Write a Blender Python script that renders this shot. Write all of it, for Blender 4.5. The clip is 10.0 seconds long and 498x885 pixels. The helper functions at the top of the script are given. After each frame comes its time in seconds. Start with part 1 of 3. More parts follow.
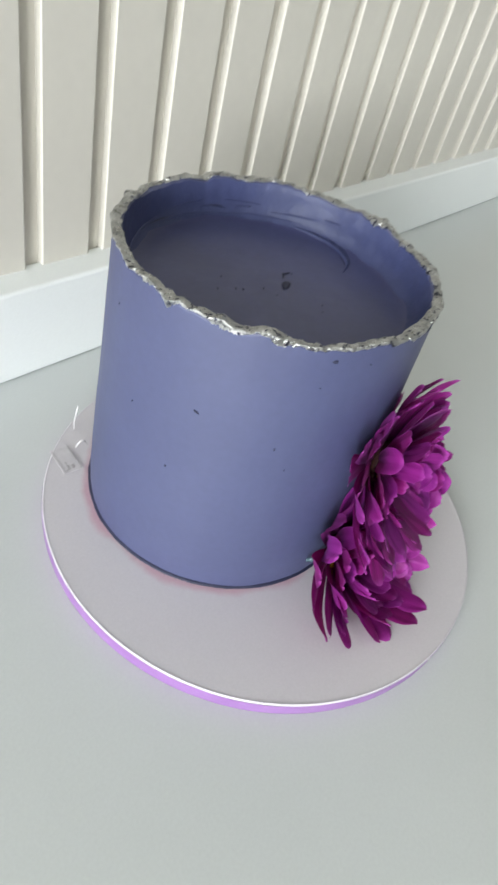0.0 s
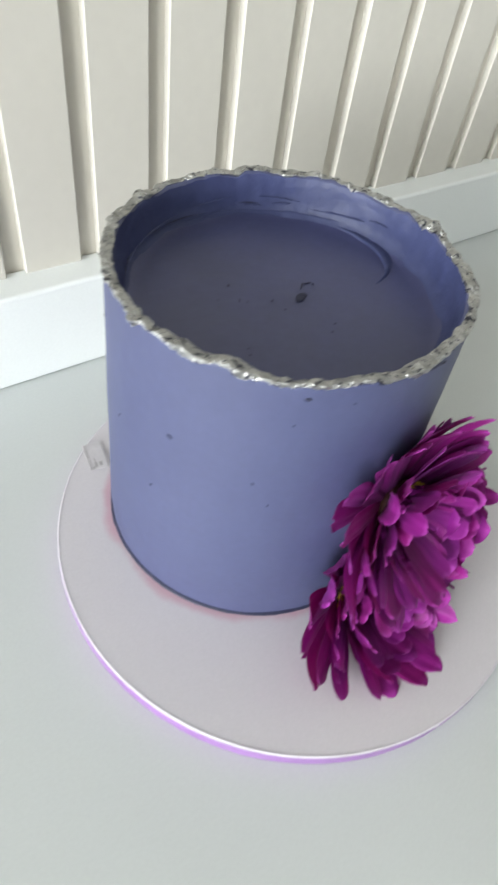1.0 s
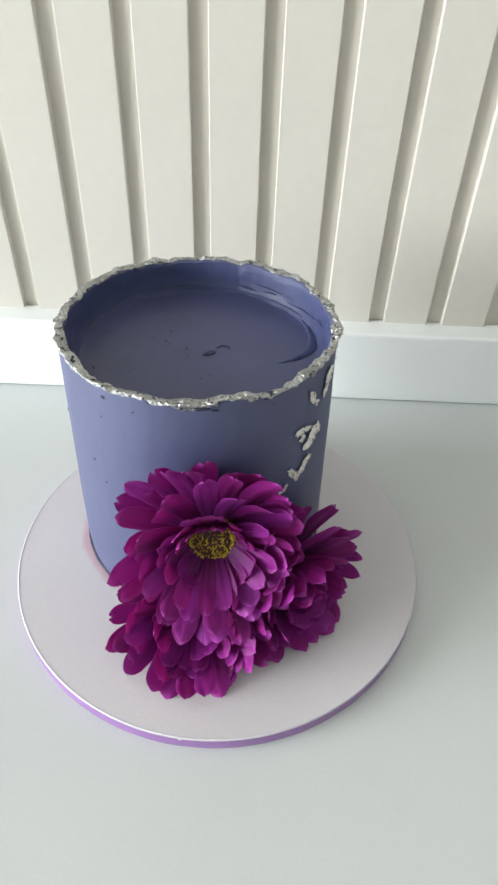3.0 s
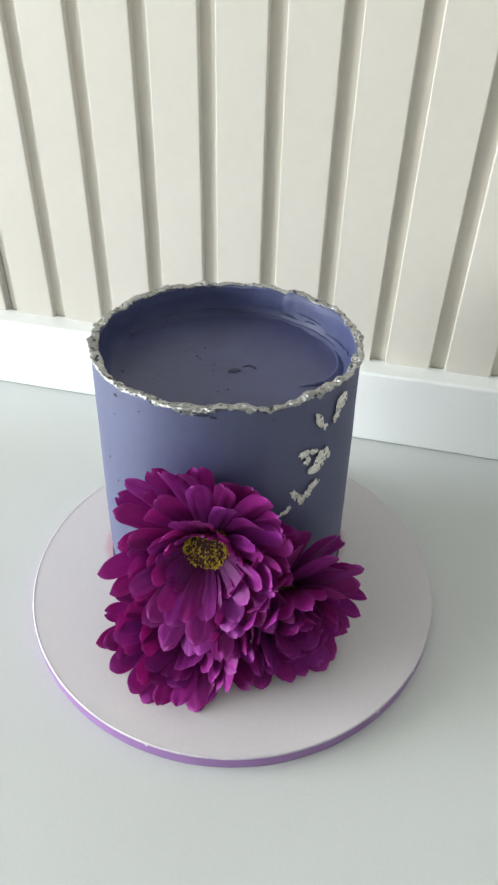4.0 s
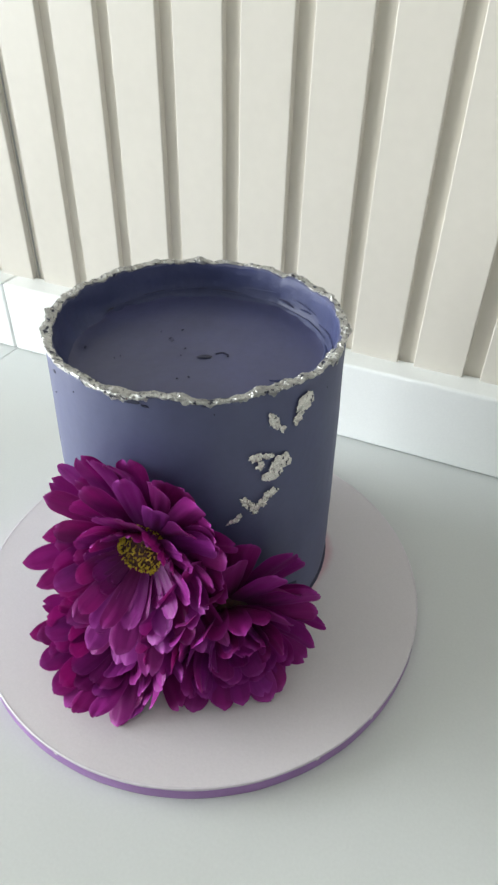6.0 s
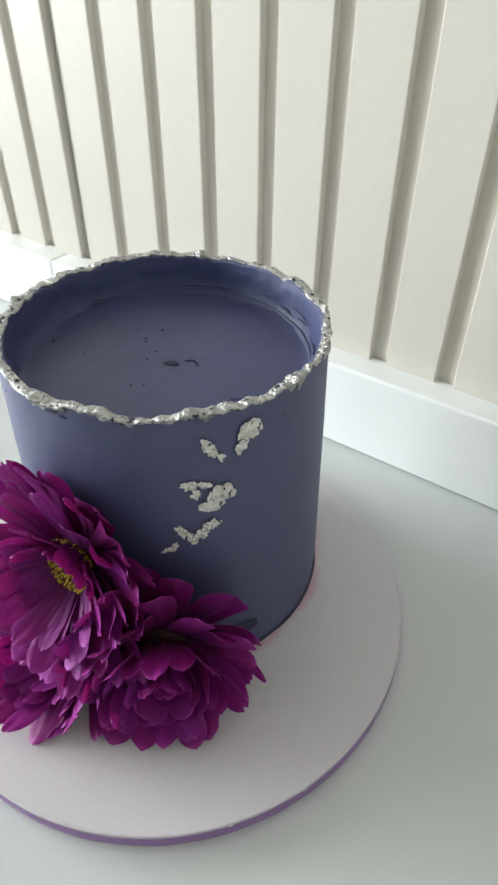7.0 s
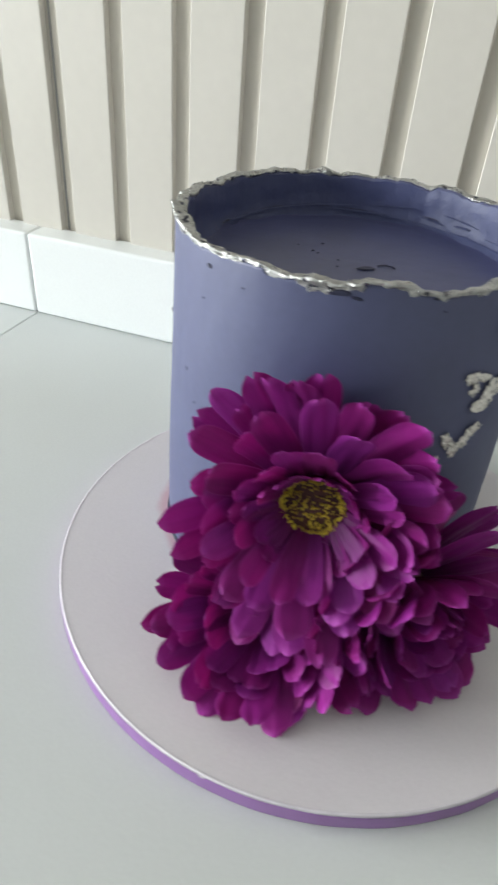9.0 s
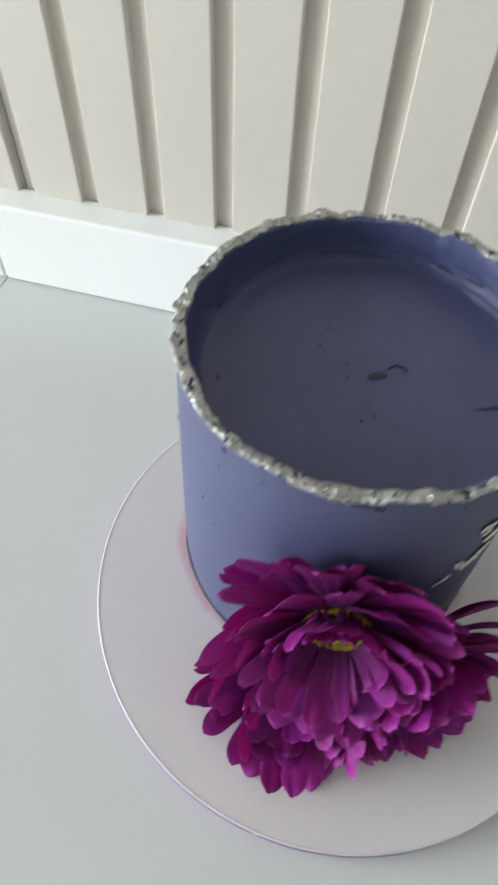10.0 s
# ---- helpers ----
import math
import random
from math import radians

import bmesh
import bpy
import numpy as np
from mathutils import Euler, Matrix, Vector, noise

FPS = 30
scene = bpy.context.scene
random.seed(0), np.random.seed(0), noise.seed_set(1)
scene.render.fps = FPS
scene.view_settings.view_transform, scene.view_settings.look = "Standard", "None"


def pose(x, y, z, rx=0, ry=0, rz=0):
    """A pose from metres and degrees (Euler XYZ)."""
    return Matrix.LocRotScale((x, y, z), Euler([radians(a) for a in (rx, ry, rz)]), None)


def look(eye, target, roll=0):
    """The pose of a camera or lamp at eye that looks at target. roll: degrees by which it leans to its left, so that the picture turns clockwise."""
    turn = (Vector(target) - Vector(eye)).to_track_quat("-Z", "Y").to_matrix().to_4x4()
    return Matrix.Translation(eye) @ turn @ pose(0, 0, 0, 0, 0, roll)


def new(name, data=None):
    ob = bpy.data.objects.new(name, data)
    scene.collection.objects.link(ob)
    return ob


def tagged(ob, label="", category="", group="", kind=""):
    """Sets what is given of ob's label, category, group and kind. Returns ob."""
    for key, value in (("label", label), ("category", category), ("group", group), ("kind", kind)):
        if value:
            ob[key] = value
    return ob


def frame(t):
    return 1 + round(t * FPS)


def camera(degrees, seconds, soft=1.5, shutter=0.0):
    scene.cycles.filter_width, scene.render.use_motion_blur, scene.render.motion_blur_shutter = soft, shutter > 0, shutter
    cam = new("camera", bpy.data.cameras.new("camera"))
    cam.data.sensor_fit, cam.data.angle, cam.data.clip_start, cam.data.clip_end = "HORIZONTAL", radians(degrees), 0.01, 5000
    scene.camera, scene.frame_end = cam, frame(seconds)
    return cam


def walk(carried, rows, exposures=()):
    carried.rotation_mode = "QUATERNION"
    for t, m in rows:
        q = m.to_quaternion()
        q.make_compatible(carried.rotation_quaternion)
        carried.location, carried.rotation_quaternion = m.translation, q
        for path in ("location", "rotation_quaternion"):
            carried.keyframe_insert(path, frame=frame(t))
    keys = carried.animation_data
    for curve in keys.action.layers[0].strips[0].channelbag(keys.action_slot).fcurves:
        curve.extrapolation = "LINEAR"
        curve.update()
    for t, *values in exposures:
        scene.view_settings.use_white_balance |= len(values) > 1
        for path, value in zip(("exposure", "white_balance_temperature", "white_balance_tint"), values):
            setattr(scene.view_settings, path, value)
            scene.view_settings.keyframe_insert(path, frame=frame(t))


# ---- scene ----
cam = camera(42.69, 10.0, soft=2.4, shutter=0.5)
PATH = [
    (0, (-0.3031, -0.2018, 0.3899), (0.0129, -0.0089, 0.0538), 16.65),
    (0.5, (-0.2652, -0.1985, 0.3926), (-0.0002, 0.0104, 0.0236), 14.28),
    (1, (-0.2078, -0.2248, 0.4049), (0.0152, 0.0262, 0.0343), 9.85),
    (1.3, (-0.1398, -0.2342, 0.4108), (0.0461, 0.0372, 0.0343), 6.62),
    (1.5, (-0.0997, -0.2369, 0.4149), (0.0573, 0.0492, 0.0361), 6.31),
    (1.8, (-0.0259, -0.2636, 0.4307), (0.0415, 0.0572, 0.0532), 2.92),
    (2, (0.0110, -0.2795, 0.4404), (0.0457, 0.0563, 0.0715), 2.83),
    (2.2, (0.0333, -0.3013, 0.4510), (0.0155, 0.0428, 0.0886), -0.82),
    (2.5, (0.0193, -0.3434, 0.4597), (-0.0006, 0.0240, 0.1211), 0.14),
    (2.7, (0.0262, -0.3751, 0.4590), (0.0278, -0.0063, 0.1213), 1.90),
    (3.8, (0.0970, -0.4177, 0.4452), (0.0321, -0.0239, 0.1441), 2.53),
    (4, (0.1148, -0.4120, 0.4416), (0.0243, -0.0223, 0.1416), 1.57),
    (4.5, (0.1336, -0.3965, 0.4358), (0.0280, -0.0081, 0.1391), 1.66),
    (5, (0.1737, -0.3802, 0.4289), (0.0372, -0.0017, 0.1321), 1.39),
    (5.5, (0.1832, -0.3646, 0.4201), (0.0267, 0.0015, 0.1175), 1.50),
    (5.7, (0.1828, -0.3584, 0.4206), (0.0337, 0.0112, 0.1186), 1.20),
    (6.8, (0.2235, -0.2674, 0.3973), (0.0202, 0.0549, 0.0735), 1.36),
    (7, (0.2422, -0.2517, 0.4085), (0.0185, 0.0628, 0.0906), 0.36),
    (7.5, (0.2606, -0.2622, 0.4098), (0.0049, 0.0295, 0.0943), -1.40),
    (8, (0.2550, -0.2993, 0.3526), (0.0262, 0.0450, 0.0714), 2.08),
    (8.5, (0.1813, -0.3369, 0.3175), (-0.0059, 0.0407, 0.0485), 3.06),
    (8.8, (0.0967, -0.3504, 0.3120), (-0.0548, 0.0341, 0.0305), 4.17),
    (9, (0.0534, -0.3504, 0.3184), (-0.0643, 0.0373, 0.0254), 4.86),
    (9.5, (-0.0307, -0.3103, 0.3637), (-0.0979, 0.0362, 0.0095), 5.28),
    (10, (-0.0053, -0.2426, 0.4453), (-0.0717, 0.0423, 0.0398), 2.59),
]
EXPOSURE = [(0.0, -0.65), (0.5, -0.66), (1.0, -0.5), (1.5, -0.37), (2.0, -0.14), (2.5, -0.27), (4.0, -0.38), (5.5, -0.38), (7.5, -0.42), (8.5, -0.45), (9.0, -0.63), (9.5, -0.84), (10.0, -0.68)]
walk(cam, [(t, look(eye, target, roll)) for t, eye, target, roll in PATH], EXPOSURE)

# ---- light ----
world = bpy.data.worlds.new("world")
scene.world = world
world.use_nodes = True
wn = world.node_tree.nodes
wl = world.node_tree.links
sky = wn.new("ShaderNodeTexSky")
sky.sky_type, sky.sun_disc = "NISHITA", False
sky.sun_elevation, sky.sun_rotation = radians(40), radians(200)
wl.new(sky.outputs["Color"], wn["Background"].inputs["Color"])
wn["Background"].inputs["Strength"].default_value = 0.1

WIN_X, WIN_Y, WIN_Z, WIN_W, WIN_H = -6.5, -2.5, 1.25, 4.6, 2.3


def area_lamp(name, m, w, h, watts, colour):
    data = bpy.data.lights.new(name, "AREA")
    data.shape, data.size, data.size_y, data.energy, data.color = "RECTANGLE", w, h, watts, colour
    ob = new(name, data)
    ob.matrix_world = m
    return ob


area_lamp("window_daylight", look((WIN_X + 0.02, WIN_Y, WIN_Z), (1, WIN_Y, WIN_Z)), WIN_W, WIN_H, 1430.0, (0.945, 0.99, 1.0))


# ---- materials ----
def material(name, base, rough=0.5, metal=0.0, second=None, scale=20.0, grain=200.0, grain_amt=0.06, bump=0.0, bump_scale=300.0, coat=0.0, sheen=0.0, sss=0.0):
    """A surface with broad patches of a second colour, fine grain and fine relief."""
    m = bpy.data.materials.new(name)
    m.use_nodes = True
    n, l = m.node_tree.nodes, m.node_tree.links
    b = n["Principled BSDF"]
    b.inputs["Roughness"].default_value, b.inputs["Metallic"].default_value = rough, metal
    b.inputs["Coat Weight"].default_value, b.inputs["Sheen Weight"].default_value = coat, sheen
    if sss:
        b.inputs["Subsurface Weight"].default_value = sss
        b.inputs["Subsurface Radius"].default_value = (0.004, 0.003, 0.004)
        b.inputs["Subsurface Scale"].default_value = 1.0
    tc = n.new("ShaderNodeTexCoord")

    def noisy(s, detail=4.0):
        t = n.new("ShaderNodeTexNoise")
        t.inputs["Scale"].default_value, t.inputs["Detail"].default_value = s, detail
        l.new(tc.outputs["Object"], t.inputs["Vector"])
        return t

    def mix(kind, a, c, f):
        x = n.new("ShaderNodeMix")
        x.data_type, x.blend_type = "RGBA", kind
        for sock, v in ((x.inputs[0], f), (x.inputs[6], a), (x.inputs[7], c)):
            if isinstance(v, (tuple, float)):
                sock.default_value = v if isinstance(v, float) else (*v, 1.0)
            else:
                l.new(v, sock)
        return x.outputs[2]

    def ramp(sock, lo, hi):
        r = n.new("ShaderNodeMapRange")
        r.inputs["From Min"].default_value, r.inputs["From Max"].default_value = lo, hi
        l.new(sock, r.inputs["Value"])
        return r.outputs["Result"]

    patch = ramp(noisy(scale).outputs["Fac"], 0.35, 0.65)
    col = mix("MIX", base, second or tuple(c * 0.93 for c in base), patch)
    fine = noisy(grain)
    g = n.new("ShaderNodeMapRange")
    g.inputs["To Min"].default_value, g.inputs["To Max"].default_value = 1 - grain_amt, 1 + grain_amt
    g.inputs["From Min"].default_value, g.inputs["From Max"].default_value = 0.3, 0.7
    l.new(fine.outputs["Fac"], g.inputs["Value"])
    col = mix("MULTIPLY", col, g.outputs["Result"], 1.0)
    l.new(col, b.inputs["Base Color"])
    if bump:
        t = noisy(bump_scale, 6.0)
        u = n.new("ShaderNodeBump")
        u.inputs["Strength"].default_value, u.inputs["Distance"].default_value = bump, 0.002
        l.new(t.outputs["Fac"], u.inputs["Height"])
        l.new(u.outputs["Normal"], b.inputs["Normal"])
    return m, n, l, b, mix, noisy, ramp, col


WHITE_PANEL = material("cream_panel", (0.6, 0.572, 0.515), 0.45, second=(0.58, 0.552, 0.495), scale=6, grain=90, grain_amt=0.015, bump=0.0)[0]
PANEL_GROOVE = material("cream_groove", (0.68, 0.645, 0.57), 0.5, scale=9, grain_amt=0.01)[0]
SEAM = material("seam_grey", (0.3, 0.3, 0.29), 0.6)[0]
WORKTOP = material("white_worktop", (0.582, 0.608, 0.602), 0.24, second=(0.562, 0.588, 0.582), scale=4, grain=500, grain_amt=0.02, bump=0.015, bump_scale=60)[0]
UPSTAND = material("white_upstand", (0.83, 0.855, 0.85), 0.22, second=(0.81, 0.835, 0.83), scale=5, grain=600, grain_amt=0.015)[0]
CEILING = material("ceiling_paint", (0.58, 0.58, 0.56), 0.8, scale=3)[0]
# Dark grey for the unseen south wall, to cut fill on the cake.
LIGHT_CUT_GREY = material("light_cut_grey", (0.14, 0.14, 0.136), 0.6, second=(0.13, 0.13, 0.126), scale=5)[0]
PLASTER = material("wall_paint", (0.33, 0.33, 0.32), 0.7, scale=3, bump=0.1)[0]
FLOOR = material("floor_tile", (0.2, 0.19, 0.17), 0.4, scale=4)[0]
CAKE = material("lavender_fondant", (0.0525, 0.061, 0.143), 0.58, second=(0.0475, 0.055, 0.132), scale=18, grain=220, grain_amt=0.04, bump=0.12, bump_scale=90)[0]
DISH = material("lavender_top", (0.053, 0.058, 0.144), 0.42, second=(0.047, 0.052, 0.124), scale=22, grain=240, grain_amt=0.05, bump=0.15, bump_scale=80)[0]
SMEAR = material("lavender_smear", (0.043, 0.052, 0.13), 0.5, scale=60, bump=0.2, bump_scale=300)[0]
for m, shine in ((CAKE, 0.9), (DISH, 0.65), (SMEAR, 0.4)):
    m.node_tree.nodes["Principled BSDF"].inputs["Specular IOR Level"].default_value = shine
# Dark blue for pits and scrapes, and for shade painted on the cake.
MARK_SHADE = material("mark_and_shade_blue", (0.018, 0.02, 0.05), 0.6, scale=200)[0]


def silver_material(name, base, folds, tears):
    """Metal leaf, crumpled, dull in its folds, with tears that show dark coating."""
    m, n, l, b, mix, noisy, ramp, col = material(name, base, 0.3, metal=1.0, second=folds, scale=140, grain=1100, grain_amt=0.14, bump=0.8, bump_scale=560)
    tear = ramp(noisy(300.0, 4.0).outputs["Fac"], tears, tears + 0.03)
    l.new(mix("MIX", col, (0.05, 0.052, 0.08), tear), b.inputs["Base Color"])
    r = n.new("ShaderNodeMapRange")
    r.inputs["To Min"].default_value, r.inputs["To Max"].default_value = 0.22, 0.5
    l.new(ramp(noisy(210.0).outputs["Fac"], 0.3, 0.7), r.inputs["Value"])
    l.new(r.outputs["Result"], b.inputs["Roughness"])
    return m


SILVER = silver_material("silver_leaf", (0.58, 0.58, 0.565), (0.34, 0.34, 0.33), 0.59)
FLAKE = silver_material("silver_flake", (0.88, 0.86, 0.82), (0.66, 0.64, 0.6), 0.64)
RIBBON = material("lilac_ribbon", (0.29, 0.15, 0.38), 0.36, second=(0.255, 0.125, 0.34), scale=30, grain=900, grain_amt=0.05, bump=0.05, bump_scale=700)[0]
PALE_EDGE = material("pale_edge_highlight", (0.6, 0.57, 0.61), 0.36, scale=40)[0]
LABEL = material("pale_label", (0.565, 0.54, 0.565), 0.3, scale=60)[0]
INK = material("grey_ink", (0.36, 0.34, 0.35), 0.6, scale=200)[0]
FILM = material("clear_film", (0.62, 0.6, 0.62), 0.2, scale=60)[0]
STEM = material("teal_stem", (0.03, 0.06, 0.08), 0.5, second=(0.05, 0.09, 0.11), scale=200, bump=0.2)[0]
BROWN = material("brown_heart", (0.07, 0.02, 0.012), 0.7, second=(0.04, 0.01, 0.015), scale=400, bump=0.4, bump_scale=900)[0]
YELLOW = material("yellow_stamen", (0.66, 0.53, 0.05), 0.6, second=(0.45, 0.3, 0.03), scale=260)[0]


def board_material():
    """Pale lilac foil with a pink dye stain that bleeds out round the cake's foot."""
    m, n, l, b, mix, noisy, ramp, col = material("board_foil", (0.6, 0.572, 0.598), 0.38, second=(0.58, 0.552, 0.58), scale=7, grain=700, grain_amt=0.025, bump=0.05, bump_scale=420)
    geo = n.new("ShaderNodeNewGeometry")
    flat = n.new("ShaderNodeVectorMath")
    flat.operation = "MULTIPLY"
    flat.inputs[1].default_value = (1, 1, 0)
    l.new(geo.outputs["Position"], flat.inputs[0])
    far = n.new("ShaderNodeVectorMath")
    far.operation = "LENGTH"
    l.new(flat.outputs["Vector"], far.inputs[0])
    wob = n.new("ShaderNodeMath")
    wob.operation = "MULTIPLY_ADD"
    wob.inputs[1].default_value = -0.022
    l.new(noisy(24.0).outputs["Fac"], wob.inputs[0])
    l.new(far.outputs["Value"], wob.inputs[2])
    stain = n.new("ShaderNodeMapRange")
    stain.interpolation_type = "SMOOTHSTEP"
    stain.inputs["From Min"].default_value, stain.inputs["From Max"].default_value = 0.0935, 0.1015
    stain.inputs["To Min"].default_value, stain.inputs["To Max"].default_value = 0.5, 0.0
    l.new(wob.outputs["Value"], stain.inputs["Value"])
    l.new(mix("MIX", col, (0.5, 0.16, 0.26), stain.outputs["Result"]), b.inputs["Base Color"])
    return m


BOARD = board_material()


def petal_material():
    """Dyed cloth: magenta to violet, paler fray along the border, shade deep in the flower painted darker at the foot,
    veins, light shining through.
    """
    m = bpy.data.materials.new("purple_petal")
    m.use_nodes = True
    n, l = m.node_tree.nodes, m.node_tree.links
    b = n["Principled BSDF"]
    b.inputs["Roughness"].default_value = 0.5
    b.inputs["Specular IOR Level"].default_value = 0.16
    b.inputs["Sheen Weight"].default_value = 0.03
    b.inputs["Sheen Tint"].default_value = (0.75, 0.45, 1.0, 1)

    def ranged(sock, lo, hi, to_lo, to_hi):
        r = n.new("ShaderNodeMapRange")
        for name, v in (("From Min", lo), ("From Max", hi), ("To Min", to_lo), ("To Max", to_hi)):
            r.inputs[name].default_value = v
        l.new(sock, r.inputs["Value"])
        return r.outputs["Result"]

    def mixed(kind, f, a, c):
        x = n.new("ShaderNodeMix")
        x.data_type, x.blend_type = "RGBA", kind
        for sock, v in ((x.inputs[0], f), (x.inputs[6], a), (x.inputs[7], c)):
            if isinstance(v, (tuple, float)):
                sock.default_value = v
            else:
                l.new(v, sock)
        return x.outputs[2]

    def math_node(op, p, q=None):
        x = n.new("ShaderNodeMath")
        x.operation = op
        for sock, v in zip(x.inputs, (p, q)):
            if isinstance(v, float):
                sock.default_value = v
            elif v is not None:
                l.new(v, sock)
        return x.outputs[0]

    uv = n.new("ShaderNodeTexCoord")
    sep = n.new("ShaderNodeSeparateXYZ")
    l.new(uv.outputs["UV"], sep.inputs["Vector"])
    across = math_node("ABSOLUTE", math_node("MULTIPLY_ADD", sep.outputs["X"], 2.0))
    across.node.inputs[0].links[0].from_node.inputs[2].default_value = -1.0
    mp = n.new("ShaderNodeMapping")
    mp.inputs["Scale"].default_value = (30, 420, 30)
    l.new(uv.outputs["Object"], mp.inputs["Vector"])
    streak = n.new("ShaderNodeTexNoise")
    streak.inputs["Scale"].default_value, streak.inputs["Detail"].default_value = 1.0, 3.0
    l.new(mp.outputs["Vector"], streak.inputs["Vector"])
    info = n.new("ShaderNodeObjectInfo")
    cr = n.new("ShaderNodeValToRGB")
    cr.color_ramp.elements[0].color = (0.164, 0.007, 0.11, 1)
    cr.color_ramp.elements[1].color = (0.182, 0.014, 0.184, 1)
    l.new(info.outputs["Random"], cr.inputs["Fac"])
    # Multiplies the foot darker: shade between the petals put into the colour.
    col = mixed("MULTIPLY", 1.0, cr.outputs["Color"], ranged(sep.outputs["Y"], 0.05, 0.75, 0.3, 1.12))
    col = mixed("MULTIPLY", 1.0, col, ranged(streak.outputs["Fac"], 0.3, 0.7, 0.88, 1.1))
    border = ranged(math_node("MAXIMUM", across, sep.outputs["Y"]), 0.93, 1.0, 0.0, 0.5)
    col = mixed("MIX", border, col, (0.42, 0.075, 0.4, 1.0))
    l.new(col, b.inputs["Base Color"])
    bp = n.new("ShaderNodeBump")
    bp.inputs["Strength"].default_value, bp.inputs["Distance"].default_value = 0.3, 0.001
    l.new(streak.outputs["Fac"], bp.inputs["Height"])
    l.new(bp.outputs["Normal"], b.inputs["Normal"])
    tr = n.new("ShaderNodeBsdfTranslucent")
    tr.inputs["Color"].default_value = (0.5, 0.008, 0.2, 1)
    ms = n.new("ShaderNodeMixShader")
    ms.inputs["Fac"].default_value = 0.13
    l.new(b.outputs["BSDF"], ms.inputs[1])
    l.new(tr.outputs["BSDF"], ms.inputs[2])
    l.new(ms.outputs["Shader"], n["Material Output"].inputs["Surface"])
    return m


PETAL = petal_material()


# ---- mesh tools ----
def mesh_from(name, verts, faces, mat, smooth=True):
    me = bpy.data.meshes.new(name)
    me.from_pydata(verts, [], faces)
    me.materials.append(mat)
    me.update()
    if smooth:
        me.polygons.foreach_set("use_smooth", [True] * len(me.polygons))
    return me


def box_mesh(name, x0, y0, z0, x1, y1, z1, mat, bevel=0.0, segs=2):
    bm = bmesh.new()
    bmesh.ops.create_cube(bm, size=1.0)
    for v in bm.verts:
        v.co = Vector((x0 + (v.co.x + 0.5) * (x1 - x0), y0 + (v.co.y + 0.5) * (y1 - y0), z0 + (v.co.z + 0.5) * (z1 - z0)))
    if bevel:
        bmesh.ops.bevel(bm, geom=bm.edges[:], offset=bevel, segments=segs, profile=0.5, affect="EDGES")
    me = bpy.data.meshes.new(name)
    bm.to_mesh(me)
    bm.free()
    me.materials.append(mat)
    return me


def lathe(name, profile, mat, segs=160, closed=False):
    """A turned form from (radius, height) pairs."""
    verts, faces = [], []
    for i in range(segs):
        a = 2 * math.pi * i / segs
        verts += [(r * math.cos(a), r * math.sin(a), z) for r, z in profile]
    n = len(profile)
    for i in range(segs):
        j = (i + 1) % segs
        for k in range(n - 1 + closed):
            k2 = (k + 1) % n
            faces.append((i * n + k, j * n + k, j * n + k2, i * n + k2))
    return mesh_from(name, verts, faces, mat)


def part(name, me, parent, label="", m=None):
    ob = new(name, me)
    ob.parent = parent
    if m is not None:
        ob.matrix_basis = m
    return tagged(ob, label)


# ---- structure ----
WALL_Y, UP_Y, UP_Z = 0.2295, 0.2027, 0.0893
PITCH, GROOVE_X, GROOVE_W, GROOVE_D = 0.0646, -0.0268, 0.0165, 0.0078
JOINT_X = -0.376
EAST, SOUTH, FLOOR_Z, CEIL_Z = 2.0, -5.4, -0.9, 2.5


def boxes_mesh(name, boxes, mat):
    verts, faces = [], []
    for x0, y0, z0, x1, y1, z1 in boxes:
        o = len(verts)
        verts += [(x, y, z) for z in (z0, z1) for y in (y0, y1) for x in (x0, x1)]
        faces += [tuple(o + q for q in f) for f in ((0, 2, 3, 1), (4, 5, 7, 6), (0, 1, 5, 4), (2, 6, 7, 3), (0, 4, 6, 2), (1, 3, 7, 5))]
    return mesh_from(name, verts, faces, mat, False)


def structure(name, me, label, category):
    return tagged(new(name, me), label, category, kind="structure")


structure("floor", boxes_mesh("floor", [(WIN_X - 0.1, SOUTH - 0.1, FLOOR_Z - 0.1, EAST + 0.1, WALL_Y + 0.15, FLOOR_Z)], FLOOR), "dull stone-coloured floor below the worktop", "floor")
# Unseen ceiling, east and south walls, added to steer the bounced light.
structure("ceiling", boxes_mesh("ceiling", [(WIN_X - 0.1, SOUTH - 0.1, CEIL_Z, EAST + 0.1, WALL_Y + 0.15, CEIL_Z + 0.1)], CEILING), "plain unseen ceiling added to bounce light", "ceiling")
structure("wall_east", boxes_mesh("wall_east", [(EAST, SOUTH, FLOOR_Z, EAST + 0.1, WALL_Y, CEIL_Z)], PLASTER), "plain unseen wall added to limit fill light", "wall")
structure("wall_south", boxes_mesh("wall_south", [(WIN_X, SOUTH - 0.1, FLOOR_Z, EAST, SOUTH, CEIL_Z)], LIGHT_CUT_GREY), "plain grey unseen wall added to cut fill light", "wall")
wy0, wy1, wz0, wz1 = WIN_Y - WIN_W / 2, WIN_Y + WIN_W / 2, WIN_Z - WIN_H / 2, WIN_Z + WIN_H / 2
structure("wall_west", boxes_mesh("wall_west", [(WIN_X - 0.1, SOUTH, FLOOR_Z, WIN_X, wy0, CEIL_Z), (WIN_X - 0.1, wy1, FLOOR_Z, WIN_X, WALL_Y, CEIL_Z), (WIN_X - 0.1, wy0, FLOOR_Z, WIN_X, wy1, wz0), (WIN_X - 0.1, wy0, wz1, WIN_X, wy1, CEIL_Z)], PLASTER), "plain unseen wall added to limit fill light with a window opening", "wall")
